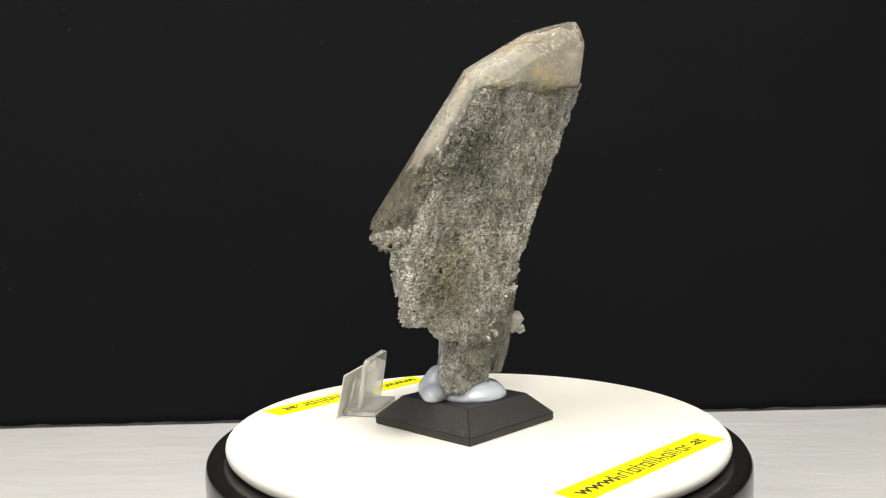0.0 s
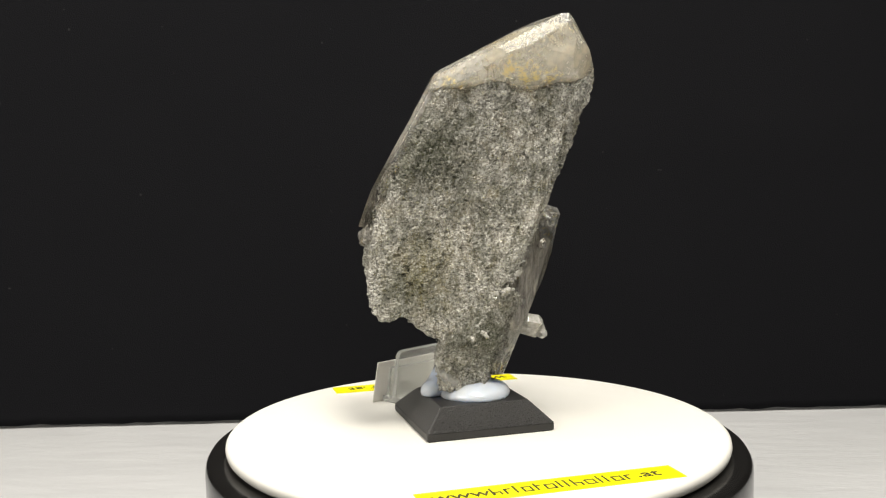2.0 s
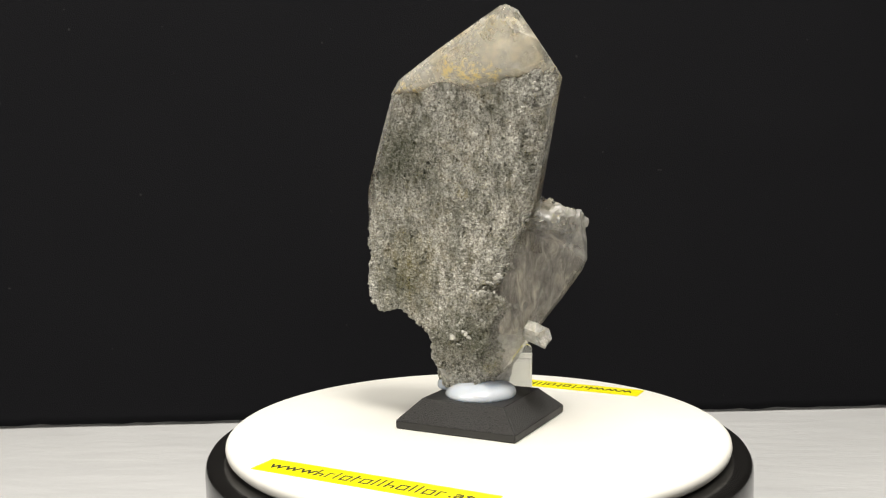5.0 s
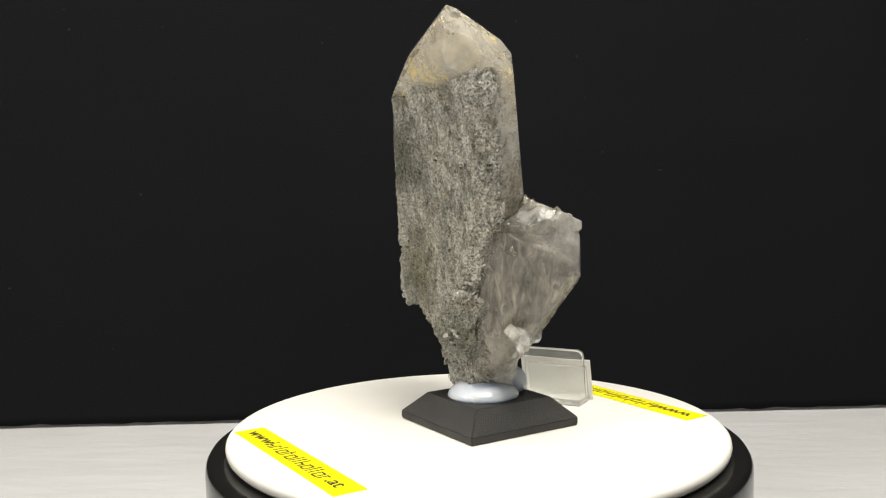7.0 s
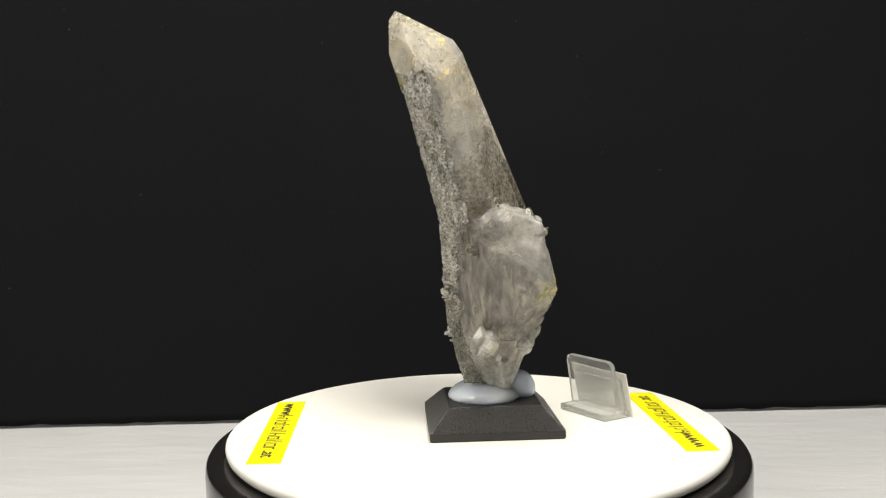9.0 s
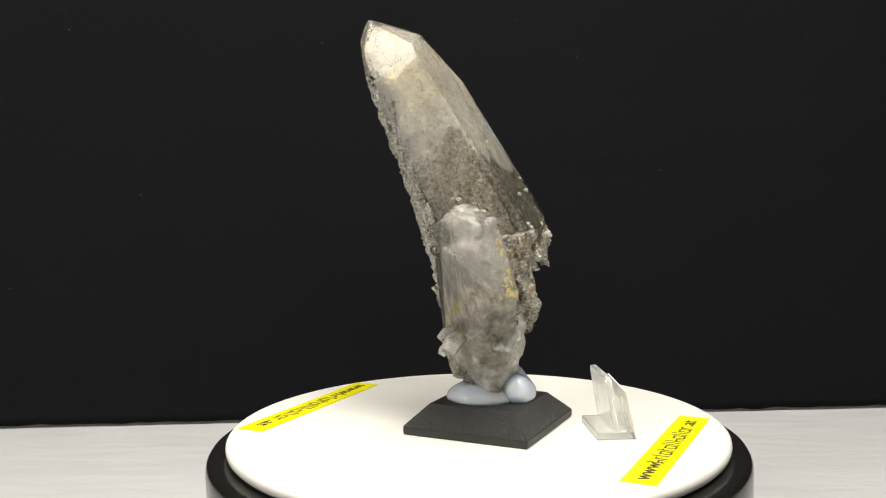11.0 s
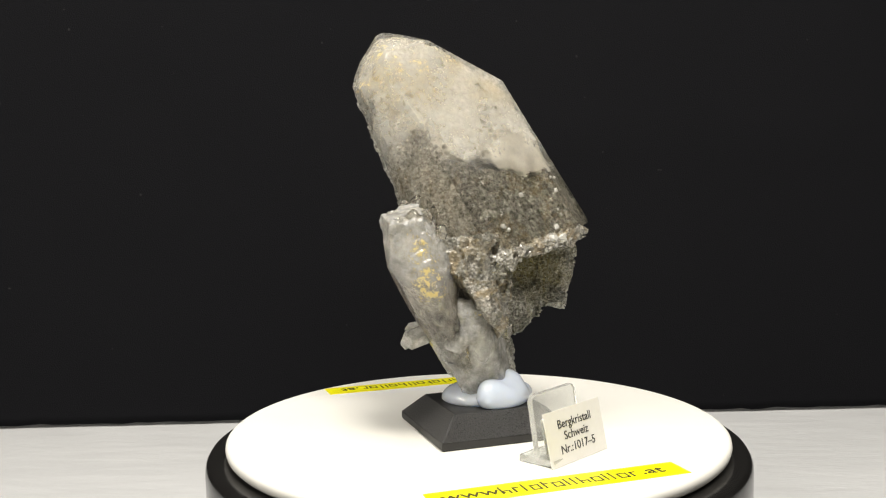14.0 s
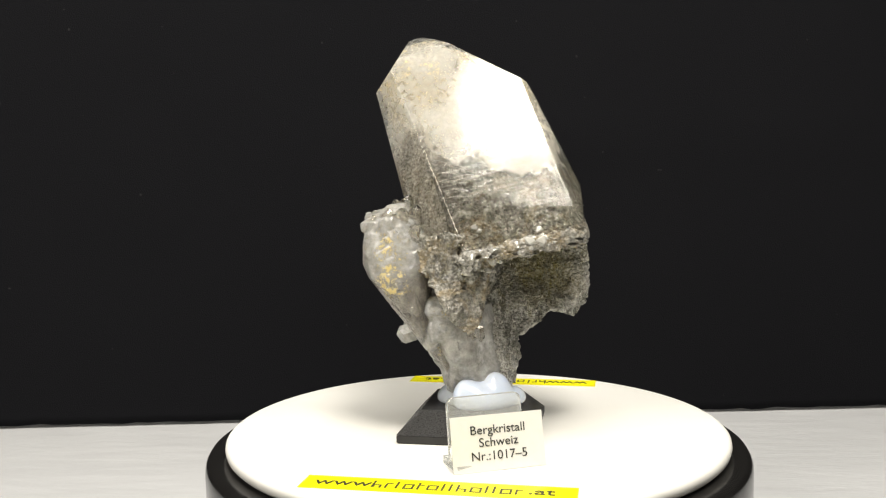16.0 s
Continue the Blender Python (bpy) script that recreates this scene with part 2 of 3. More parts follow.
DRUSE = druse("grey_druse", 1500, 0.72, 0.16, (0.050, 0.047, 0.040), (0.275, 0.264, 0.232), (0.68, 0.66, 0.60),
              ((-0.0165, -0.0115, 0.080, 0.013, OLIVE, 1.0), (0.0017, -0.0094, 0.0688, 0.0026, OCHRE, 1.0), (0.002, -0.006, 0.026, 0.014, OLIVE, 0.9),
               (-0.022, -0.004, 0.040, 0.009, OLIVE, 0.6), (-0.018, 0.004, 0.048, 0.014, (0.17, 0.145, 0.04), 1.0), (0.012, -0.016, 0.0955, 0.004, OCHRE, 0.5)))
BROKEN = druse("brown_grey_quartz", 900, 0.5, 0.5, (0.06, 0.056, 0.047), (0.175, 0.165, 0.142), (0.39, 0.37, 0.325), coat=0.5)


# ---------------------------------------------------------------- shape helpers
def part(name, bm, material, parent, label="", smooth=False):
    me = bpy.data.meshes.new(name)
    bm.to_mesh(me)
    bm.free()
    me.materials.append(material)
    if smooth:
        me.shade_smooth()
    ob = new(name, me)
    ob.parent = parent
    return tagged(ob, label)


def thing(name, label, category, m=None, group="", kind="", turns=True):
    ob = new(name)
    ob.empty_display_size = 0.01
    tagged(ob, label, category, group, kind)
    m = m or Matrix()
    ob.matrix_world = m
    if turns:
        SPIN.append((ob, m))
    return ob


def solid(name, bm, material, label, category, kind="", m=None):
    ob = part(name, bm, material, None, label)
    tagged(ob, "", category, "", kind)
    if m:
        ob.matrix_world = m
    return ob


def box(bm, x0, x1, y0, y1, z0, z1, m=None):
    vs = [bm.verts.new((x, y, z)) for x in (x0, x1) for y in (y0, y1) for z in (z0, z1)]
    for a in ((0, 1, 3, 2), (4, 6, 7, 5), (0, 4, 5, 1), (2, 3, 7, 6), (0, 2, 6, 4), (1, 5, 7, 3)):
        bm.faces.new([vs[i] for i in a])
    if m:
        bmesh.ops.transform(bm, matrix=m, verts=vs)
    return vs


def bevelled(bm, width, segments=2):
    bmesh.ops.recalc_face_normals(bm, faces=bm.faces)
    bmesh.ops.bevel(bm, geom=list(bm.edges), offset=width, segments=segments, affect="EDGES", profile=0.6)
    return bm


def lathe(profile, steps=192):
    """A body of revolution from (radius, height) pairs."""
    bm = bmesh.new()
    rings = []
    for r, z in profile:
        if r < 1e-6:
            rings.append([bm.verts.new((0, 0, z))])
        else:
            rings.append([bm.verts.new((r * math.cos(a), r * math.sin(a), z)) for a in (2 * math.pi * i / steps for i in range(steps))])
    for a, b in zip(rings, rings[1:]):
        for i in range(steps):
            j = (i + 1) % steps
            q = [a[i % len(a)], a[j % len(a)], b[j % len(b)], b[i % len(b)]]
            q = [v for k, v in enumerate(q) if v not in q[:k]]
            if len(q) > 2:
                bm.faces.new(q)
    bmesh.ops.recalc_face_normals(bm, faces=bm.faces)
    return bm


def aim(az, el):
    a, e = radians(az), radians(el)
    return Vector((math.cos(a) * math.cos(e), math.sin(a) * math.cos(e), math.sin(e)))


def faceted(planes, bevel=0.0, reach=0.2):
    """A convex crystal cut from a block by planes (azimuth, elevation, distance in mm)."""
    bm = bmesh.new()
    box(bm, -reach, reach, -reach, reach, -reach, reach)
    bmesh.ops.recalc_face_normals(bm, faces=bm.faces)
    for az, el, d in planes:
        n = aim(az, el)
        cut = bmesh.ops.bisect_plane(bm, geom=bm.verts[:] + bm.edges[:] + bm.faces[:], dist=1e-7, plane_co=n * d / 1000, plane_no=n, clear_outer=True)
        edges = [e for e in cut["geom_cut"] if isinstance(e, bmesh.types.BMEdge)]
        if len(edges) > 2:
            bmesh.ops.contextual_create(bm, geom=edges)
    bmesh.ops.remove_doubles(bm, verts=bm.verts, dist=2e-4)
    bmesh.ops.recalc_face_normals(bm, faces=bm.faces)
    if bevel:
        bmesh.ops.bevel(bm, geom=list(bm.edges), offset=bevel / 1000, segments=1, affect="EDGES", clamp_overlap=True)
    return bm


LATTICE = np.random.default_rng(7).random((64, 64, 64)).astype(np.float32)


def grains(p, size, shift=0):
    """Smooth value noise from -1 to 1; size in mm."""
    q = p / size + shift * 7.31
    i = np.floor(q).astype(np.int64)
    f = (q - i).astype(np.float32)
    f = f * f * (3 - 2 * f)
    out = 0
    for dx in (0, 1):
        for dy in (0, 1):
            for dz in (0, 1):
                wgt = (f[..., 0] if dx else 1 - f[..., 0]) * (f[..., 1] if dy else 1 - f[..., 1]) * (f[..., 2] if dz else 1 - f[..., 2])
                out = out + wgt * LATTICE[(i[..., 0] + dx) & 63, (i[..., 1] + dy) & 63, (i[..., 2] + dz) & 63]
    return out * 2 - 1


def cells(p, size, shift=0):
    """Blocky steps, like small crystal faces."""
    q = np.floor(p / size + shift * 3.7 + 0.6 * np.stack([grains(p, size * 2.1, shift + k) for k in (1, 2, 3)], -1)).astype(np.int64)
    return LATTICE[q[..., 0] & 63, q[..., 1] & 63, q[..., 2] & 63] * 2 - 1


def convex(p, planes):
    """Signed distance (mm) to a body cut by planes."""
    d = None
    for az, el, off in planes:
        n = aim(az, el)
        e = p[..., 0] * n.x + p[..., 1] * n.y + p[..., 2] * n.z - off
        d = e if d is None else np.maximum(d, e)
    return d


def netted(field, lo, hi, h):
    """The skin of field(p) < 0 in a box (mm) as a bmesh-ready mesh, by surface nets."""
    axes = [np.arange(a, b + h, h) for a, b in zip(lo, hi)]
    p = np.stack(np.meshgrid(*axes, indexing="ij"), -1).astype(np.float32)
    step = 4                          # a coarse pass finds where the skin runs; only there the field is worked out finely
    rough = field(p[::step, ::step, ::step])
    f = rough.repeat(step, 0).repeat(step, 1).repeat(step, 2)[:p.shape[0], :p.shape[1], :p.shape[2]].copy()
    near = np.abs(f) < step * h * 1.75 + 1.2
    f[near] = field(p[near])
    del p
    s = f < 0
    n = f.shape
    c = [slice(0, -1), slice(1, None)]
    total = np.zeros([k - 1 for k in n] + [3], np.float32)
    count = np.zeros([k - 1 for k in n], np.float32)
    corner = {(a, b, d): (c[a], c[b], c[d]) for a in (0, 1) for b in (0, 1) for d in (0, 1)}
    for axis in range(3):
        for k0 in corner:
            if k0[axis]:
                continue
            k1 = tuple(1 if i == axis else v for i, v in enumerate(k0))
            f0, f1 = f[corner[k0]], f[corner[k1]]
            cross = (f0 < 0) != (f1 < 0)
            w = np.where(cross, f0 / np.where(cross, f0 - f1, 1), 0)
            pt = np.zeros(total.shape, np.float32)
            for i in range(3):
                pt[..., i] = k0[i]
            pt[..., axis] += w
            total += pt * cross[..., None]
            count += cross
    live = count > 0
    index = np.full(count.shape, -1, np.int64)
    index[live] = np.arange(live.sum())
    base = np.stack(np.meshgrid(*[np.arange(k - 1) for k in n], indexing="ij"), -1)
    verts = (base[live] + total[live] / count[live][:, None]) * h + np.array(lo)
    quads = []
    for axis in range(3):
        b, d = [i for i in range(3) if i != axis]
        sl0, sl1 = [slice(1, -1)] * 3, [slice(1, -1)] * 3
        sl0[axis], sl1[axis] = slice(0, -1), slice(1, None)
        s0, s1 = s[tuple(sl0)], s[tuple(sl1)]
        for way in (0, 1):
            hit = np.argwhere((s0 & ~s1) if way == 0 else (~s0 & s1))
            hit[:, b] += 1
            hit[:, d] += 1
            q = []
            for ob, od in ((0, 0), (1, 0), (1, 1), (0, 1)):
                g = hit.copy()
                g[:, b] -= ob
                g[:, d] -= od
                q.append(index[g[:, 0], g[:, 1], g[:, 2]])
            q = np.stack(q, 1)
            flip = (way == 1) != (axis == 1)
            quads.append(q[:, ::-1] if flip else q)
    quads = np.concatenate(quads)
    return verts / 1000, quads[(quads >= 0).all(1)]


def united(name, bm, other, material, parent, label=""):
    """Two solids merged into one mesh."""
    obs = []
    for b in (bm, other):
        me = bpy.data.meshes.new(name)
        b.to_mesh(me)
        b.free()
        obs.append(new(name, me))
    mod = obs[0].modifiers.new("merge", "BOOLEAN")
    mod.operation, mod.object, mod.solver = "UNION", obs[1], "EXACT"
    me = bpy.data.meshes.new_from_object(obs[0].evaluated_get(bpy.context.evaluated_depsgraph_get()))
    for o in obs:
        bpy.data.objects.remove(o)
    me.materials.clear()
    me.materials.append(material)
    ob = new(name, me)
    ob.parent = parent
    return tagged(ob, label)


def netted_part(name, field, lo, hi, h, material, parent, label="", smooth=True, sharp=0):
    verts, quads = netted(field, lo, hi, h)
    me = bpy.data.meshes.new(name)
    me.from_pydata(verts.tolist(), [], quads.tolist())
    me.materials.append(material)
    if smooth:
        me.shade_smooth()
    me.update()
    if sharp:
        me.set_sharp_from_angle(angle=radians(sharp))
    ob = new(name, me)
    ob.parent = parent
    return tagged(ob, label)


def lettering(text, size, material, parent, m, name="lettering", stretch=1.0, thick=0.00006):
    curve = bpy.data.curves.new(name, "FONT")
    curve.body, curve.size, curve.extrude, curve.align_x, curve.align_y = text, size, thick, "CENTER", "CENTER"
    curve.resolution_u = 4
    tmp = bpy.data.objects.new(name, curve)
    scene.collection.objects.link(tmp)
    me = bpy.data.meshes.new_from_object(tmp.evaluated_get(bpy.context.evaluated_depsgraph_get()))
    bpy.data.objects.remove(tmp)
    me.transform(Matrix.Diagonal((stretch, 1, 1, 1)))
    me.materials.clear()
    me.materials.append(material)
    ob = new(name, me)
    ob.parent = parent
    ob.matrix_basis = m
    return ob


# ---------------------------------------------------------------- the room and the table
TABLE = -0.035


def room():
    w, lo, hi = 1.5, -0.78, 1.75
    for name, b in (("wall_north", (-w, w, w, w + 0.1)), ("wall_south", (-w, w, -w - 0.1, -w)),
                    ("wall_east", (w, w + 0.1, -w, w)), ("wall_west", (-w - 0.1, -w, -w, w))):
        bm = bmesh.new()
        box(bm, *b, lo, hi)
        solid(name, bm, PAINT, "plain pale painted room wall", "wall", "structure")
    bm = bmesh.new()
    box(bm, -w, w, -w, w, lo - 0.1, lo)
    solid("floor", bm, PAINT, "plain pale floor of the room", "floor", "structure")
    bm = bmesh.new()
    box(bm, -w, w, -w, w, hi, hi + 0.1)
    solid("ceiling", bm, PAINT, "plain pale ceiling of the room", "ceiling", "structure")


def table():
    t = thing("table", "white painted table with a streaky scuffed top", "table", pose(0, 0, -0.78), turns=False)
    bm = bmesh.new()
    box(bm, -0.7, 0.7, -0.45, 0.4, TABLE + 0.78 - 0.03, TABLE + 0.78)
    part("tabletop", bevelled(bm, 0.003), BOARD, t)
    for x in (-0.64, 0.64):
        for y in (-0.39, 0.34):
            bm = bmesh.new()
            box(bm, x - 0.03, x + 0.03, y - 0.03, y + 0.03, 0, TABLE + 0.78 - 0.03)
            part("leg", bevelled(bm, 0.003, 1), BOARD, t)


def backdrop():
    """A black cloth that hangs behind the turntable and ends on the table with a worn hem."""
    bm = bmesh.new()
    nx, nz = 260, 60
    grid = []
    for i in range(nx + 1):
        x = -0.68 + 1.36 * i / nx
        col = []
        for j in range(nz + 1):
            f = j / nz
            z = TABLE + 0.0006 + 0.75 * f ** 1.3
            z += (1 - f) ** 8 * 0.0007 * (1 + noise.noise((x * 90, 0, 3)) + 0.6 * noise.noise((x * 260, 5, 3)))
            y = 0.141 + 0.066 * x + 0.012 * f + 0.004 * f * noise.noise((x * 6, z * 2, 0)) + 0.0012 * noise.noise((x * 14, z * 9, 2))
            y += 0.0008 * (1 - f) ** 6 * noise.noise((x * 60, 1, 1))
            y -= 0.0022 * math.exp(-((z - 0.088 - 0.01 * x) / 0.0022) ** 2) * max(0, noise.noise((x * 12, 4, 9)) + 0.25)
            col.append(bm.verts.new((x, y, z)))
        grid.append(col)
    for i in range(nx):
        for j in range(nz):
            bm.faces.new((grid[i][j], grid[i + 1][j], grid[i + 1][j + 1], grid[i][j + 1]))
    bmesh.ops.recalc_face_normals(bm, faces=bm.faces)
    bmesh.ops.solidify(bm, geom=bm.faces[:], thickness=0.0015)
    ob = solid("backdrop", bm, CLOTH, "black cloth backdrop hanging behind the turntable", "backdrop", "structure")
    ob.data.shade_smooth()


# ---------------------------------------------------------------- the turntable
def turntable():
    t = thing("turntable", "motor turntable with white disc and glossy black base", "turntable", pose(0, 0, TABLE), turns=False)
    up = -TABLE
    prof = [(0, 0.0), (0.0745, 0.0), (0.0765, 0.0012), (0.0778, 0.004), (0.0781, up - 0.0078), (0.0779, up - 0.0058), (0.0770, up - 0.0044), (0.0762, up - 0.0042),
            (0.0700, up - 0.0042), (0.0690, up - 0.0050), (0.0, up - 0.0050)]
    part("base", lathe(prof), GLOSS, t, "glossy black round base", smooth=True)
    prof = [(0, up - 0.0046), (0.0690, up - 0.0046), (0.0712, up - 0.0040), (0.0722, up - 0.0030), (0.0725, up - 0.0018), (0.0723, up - 0.0008),
            (0.0717, up - 0.0002), (0.0708, up), (0.0, up)]
    disc = part("disc", lathe(prof), WHITE, t, "matt white turning disc", smooth=True)
    disc.data.set_sharp_from_angle(angle=radians(50))
    return disc


def yellow_label(x, y, turn):
    """Printed tape stuck on the disc; the printed name is kept as plain strokes."""
    t = thing("tape_label", "yellow printed tape label stuck flat on the disc", "label", pose(x, y, 0, 0, 0, turn), "tape labels on the disc")
    bm = bmesh.new()
    box(bm, -0.0330, 0.0330, -0.0045, 0.0045, 0.00002, 0.00016)
    part("tape", bm, TAPE, t)
    size, z = 0.0057, 0.00022
    lettering("www.", size, INK, t, pose(-0.0222, 0.0, z), stretch=1.15)
    lettering(".at", size, INK, t, pose(0.0247, 0.0001, z), stretch=1.15)
    tall, low, bar, at = 0.0046, 0.0033, 0.00048, -0.0156
    for wide, high in ((0.0024, tall), (0.0017, low), (0.0010, tall), (0.0025, low), (0.0015, tall), (0.0027, low), (0.0009, tall), (0.0009, tall),
                       (0.0024, tall), (0.0027, low), (0.0009, tall), (0.0009, tall), (0.0027, low), (0.0017, low)):
        bm, y = bmesh.new(), -0.0022
        box(bm, at, at + bar, y, y + high, 0.00016, z)
        if wide > 0.002:
            top = low if high == low else low * 0.62
            box(bm, at + wide - bar, at + wide, y, y + top, 0.00016, z)
            box(bm, at + bar, at + wide - bar, y + top - bar, y + top, 0.00016, z)
            if high == low:
                box(bm, at + bar, at + wide - bar, y, y + bar, 0.00016, z)
        elif wide > 0.0012:
            box(bm, at + bar, at + wide, y + low - bar, y + low, 0.00016, z)
        part("printed_mark", bm, INK, t)
        at += wide + 0.00085


def pedestal():
    t = thing("display_pedestal", "black plastic pedestal with sloping pebbled sides", "pedestal", pose(-0.0034, 0.0028, 0, 0, 0, 48.0))
    a, b, lip, top = 0.0189, 0.0131, 0.0024, 0.0083
    bm = bmesh.new()
    rings = []
    for r, z in ((a - 0.0003, 0.0), (a, 0.0004), (a, lip), (b, top), (b - 0.0004, top)):
        rings.append([bm.verts.new((sx * r, sy * r, z)) for sx, sy in ((-1, -1), (1, -1), (1, 1), (-1, 1))])
    bm.faces.new(rings[0][::-1])
    bm.faces.new(rings[-1])
    for p, q in zip(rings, rings[1:]):
        for i in range(4):
            bm.faces.new((p[i], p[(i + 1) % 4], q[(i + 1) % 4], q[i]))
    bmesh.ops.recalc_face_normals(bm, faces=bm.faces)
    bmesh.ops.bevel(bm, geom=list(bm.edges), offset=0.0003, segments=2, affect="EDGES", clamp_overlap=True)
    part("pedestal_body", bm, SMOOTH, t)
    # pebbled panels let into the four slopes
    slope = math.atan2(top - lip, a - b)
    for i in range(4):
        bm = bmesh.new()
        m = pose(0, 0, 0, 0, 0, 90 * i)
        f0, f1 = 0.0, 0.985
        vs = []
        for f in (f0, f1):
            r, z = a + (b - a) * f, lip + (top - lip) * f
            for s in (-1, 1):
                vs.append((s * (r - 0.00035), -r, z))
        n = Vector((0, -math.sin(slope), math.cos(slope))) * 0.00009
        lo = [bm.verts.new(m @ (Vector(v) - n)) for v in vs]
        hi = [bm.verts.new(m @ (Vector(v) + n)) for v in vs]
        for q in ((hi[0], hi[1], hi[3], hi[2]), (lo[0], lo[1], hi[1], hi[0]), (lo[2], lo[3], hi[3], hi[2]), (lo[0], lo[2], hi[2], hi[0]), (lo[1], lo[3], hi[3], hi[1])):
            bm.faces.new(q)
        bmesh.ops.recalc_face_normals(bm, faces=bm.faces)
        part("side_panel", bm, PEBBLE, t, "pebbled black panel")


def putty():
    t = thing("mounting_putty", "bluish translucent putty lumps on the black pedestal", "putty", pose(-0.0034, 0.0028, 0.0083, 0, 0, 0))

    def blob(p, c, r):
        q = (p - np.array(c, np.float32)) / np.array(r, np.float32)
        k = np.sqrt((q * q).sum(-1))
        return (k - 1) * min(r)

    def soft(a, b, k=1.4):
        hh = np.clip(0.5 + 0.5 * (b - a) / k, 0, 1)
        return b * (1 - hh) + a * hh - k * hh * (1 - hh)

    def pad(p):
        d = blob(p, (1.8, -1.0, 0.6), (10.6, 10.6, 4.6))
        d = d + 0.25 * grains(p, 5, 1)
        return np.maximum(d, -p[..., 2] - 0.0)

    def lump(p):
        w = aim(78, 0)
        o = aim(168, 0)
        q = np.stack([p[..., 0] * w.x + p[..., 1] * w.y, p[..., 0] * o.x + p[..., 1] * o.y, p[..., 2]], -1)
        d = blob(q, (-0.5, 8.6, 1.8), (9.0, 5.0, 4.8))
        d = soft(d, blob(q, (-3.4, 7.0, 4.8), (4.4, 4.2, 4.6)), 2.0)
        d = soft(d, blob(q, (4.4, 7.0, 3.6), (4.4, 4.0, 4.4)), 2.0)
        d = soft(d, blob(q, (-8.8, 7.0, 1.6), (4.2, 3.6, 3.0)), 1.0)
        d = d + 0.3 * grains(p, 4, 2)
        return np.maximum(d, -p[..., 2] + 0.05)

    netted_part("putty_pad", pad, (-14, -14, -1), (14, 14, 7), 0.5, PUTTY, t)
    netted_part("putty_lump", lump, (-18, -14, -1), (4, 14, 13), 0.5, PUTTY, t)


def card_holder():
    """Clear holder: local x along the card, y away from the disc's centre."""
    place = Matrix.Translation((-0.0353, 0.0192, 0)) @ pose(0, 0, 0, 0, 0, 78.0)
    t = thing("card_holder", "clear acrylic card holder standing on the disc", "card holder", place)
    # local y: outward is +y; origin lies 38.7 mm from the axis
    bm = bmesh.new()
    box(bm, -0.0100, 0.0100, -0.0072, 0.0036, 0.00005, 0.0020)
    panels = [part("foot", bevelled(bm, 0.0003), ACRYLIC, t)]
    bm = bmesh.new()
    w, h, r = 0.0101, 0.0158, 0.0021
    rim = [(-w, 0), (w, 0)] + [(sx * (w - r) + r * math.cos(a), h - r + r * math.sin(a)) for sx, turns in ((1, range(0, 91, 15)), (-1, range(90, 181, 15)))
                               for a in (radians(k) for k in turns)]
    front = [bm.verts.new((x, 0.0008, z)) for x, z in rim]
    back = [bm.verts.new((x, -0.0008, z)) for x, z in rim]
    bm.faces.new(front)
    bm.faces.new(back[::-1])
    for k in range(len(rim)):
        q = (k + 1) % len(rim)
        bm.faces.new((front[k], back[k], back[q], front[q]))
    bmesh.ops.recalc_face_normals(bm, faces=bm.faces)
    bmesh.ops.bevel(bm, geom=[e for e in bm.edges if abs(e.verts[0].co.y - e.verts[1].co.y) < 1e-6], offset=0.0002, segments=1, affect="EDGES")
    bmesh.ops.transform(bm, matrix=pose(0, -0.0016, 0.0019, 9, 0, 0), verts=bm.verts)
    panels.append(part("back_panel", bm, ACRYLIC, t))
    bm = bmesh.new()
    box(bm, -0.0098, 0.0098, -0.0005, 0.0005, 0.0, 0.0102)
    bmesh.ops.transform(bm, matrix=pose(0, 0.0018, 0.0019, 13, 0, 0), verts=bm.verts)
    panels.append(part("front_panel", bevelled(bm, 0.0002, 1), ACRYLIC, t))
    for ob in panels[1:]:
        ob.visible_shadow = False

    c = thing("name_card", "small white card with three printed lines in holder", "card", pose(-0.0396, 0.0188, 0.0001, 0, 0, 75.5) @ pose(0, 0, 0, 12.5, 0, 0))
    bm = bmesh.new()
    box(bm, -0.0122, 0.0122, -0.00015, 0.00015, 0.0, 0.0138)
    part("paper", bm, CARD, c)
    for text, z in (("Bergkristall", 0.0101), ("Schweiz", 0.0070), ("Nr.:1017\u20135", 0.0037)):
        lettering(text, 0.0031, INK, c, pose(0, 0.00022, z, 90, 0, 180), stretch=1.05, thick=0.00005)


# ---------------------------------------------------------------- the crystal
# Faces of the large flat crystal: azimuth, elevation, distance (mm) from the disc's centre.
ROOF = [(-156.0, 59.0, 96.7), (-173.1, 61.7, 96.7), (14.3, 33.3, 76.5), (69.4, 62.1, 96.3), (-122.6, 25.6, 62.5),
        (-58.9, -7.9, 16.6), (-45.2, 22.0, 71.5), (-115.6, 34.0, 75.8), (-93.0, 0.0, 23.8)]
FLANKS = [(95.7, 28.5, 42.7), (153.6, 30.4, 59.1), (6.7, -15.0, 2.1), (113.3, 0.2, 23.2), (154.8, -12.8, 19.6), (49.5, 4.7, 19.9), (-54.6, -20.1, -5.2), (175.4, 27.7, 59.7),
          (-124.5, -0.9, 21.8), (177.5, 6.6, 38.7), (-20.3, -23.0, -6.8)]
CRUST = (-95.2, -14.8, -6.5)      # the druse on the broad front
FRONT = (-95.2, -14.8, -8.3)      # the clear crystal under it
TIP_FRONT = (-96.0, -18.0, -11.0)
LOWER = (-97.9, -3.0, 6.2)        # the front below the middle stands upright
MAIN = ROOF + FLANKS + [FRONT]
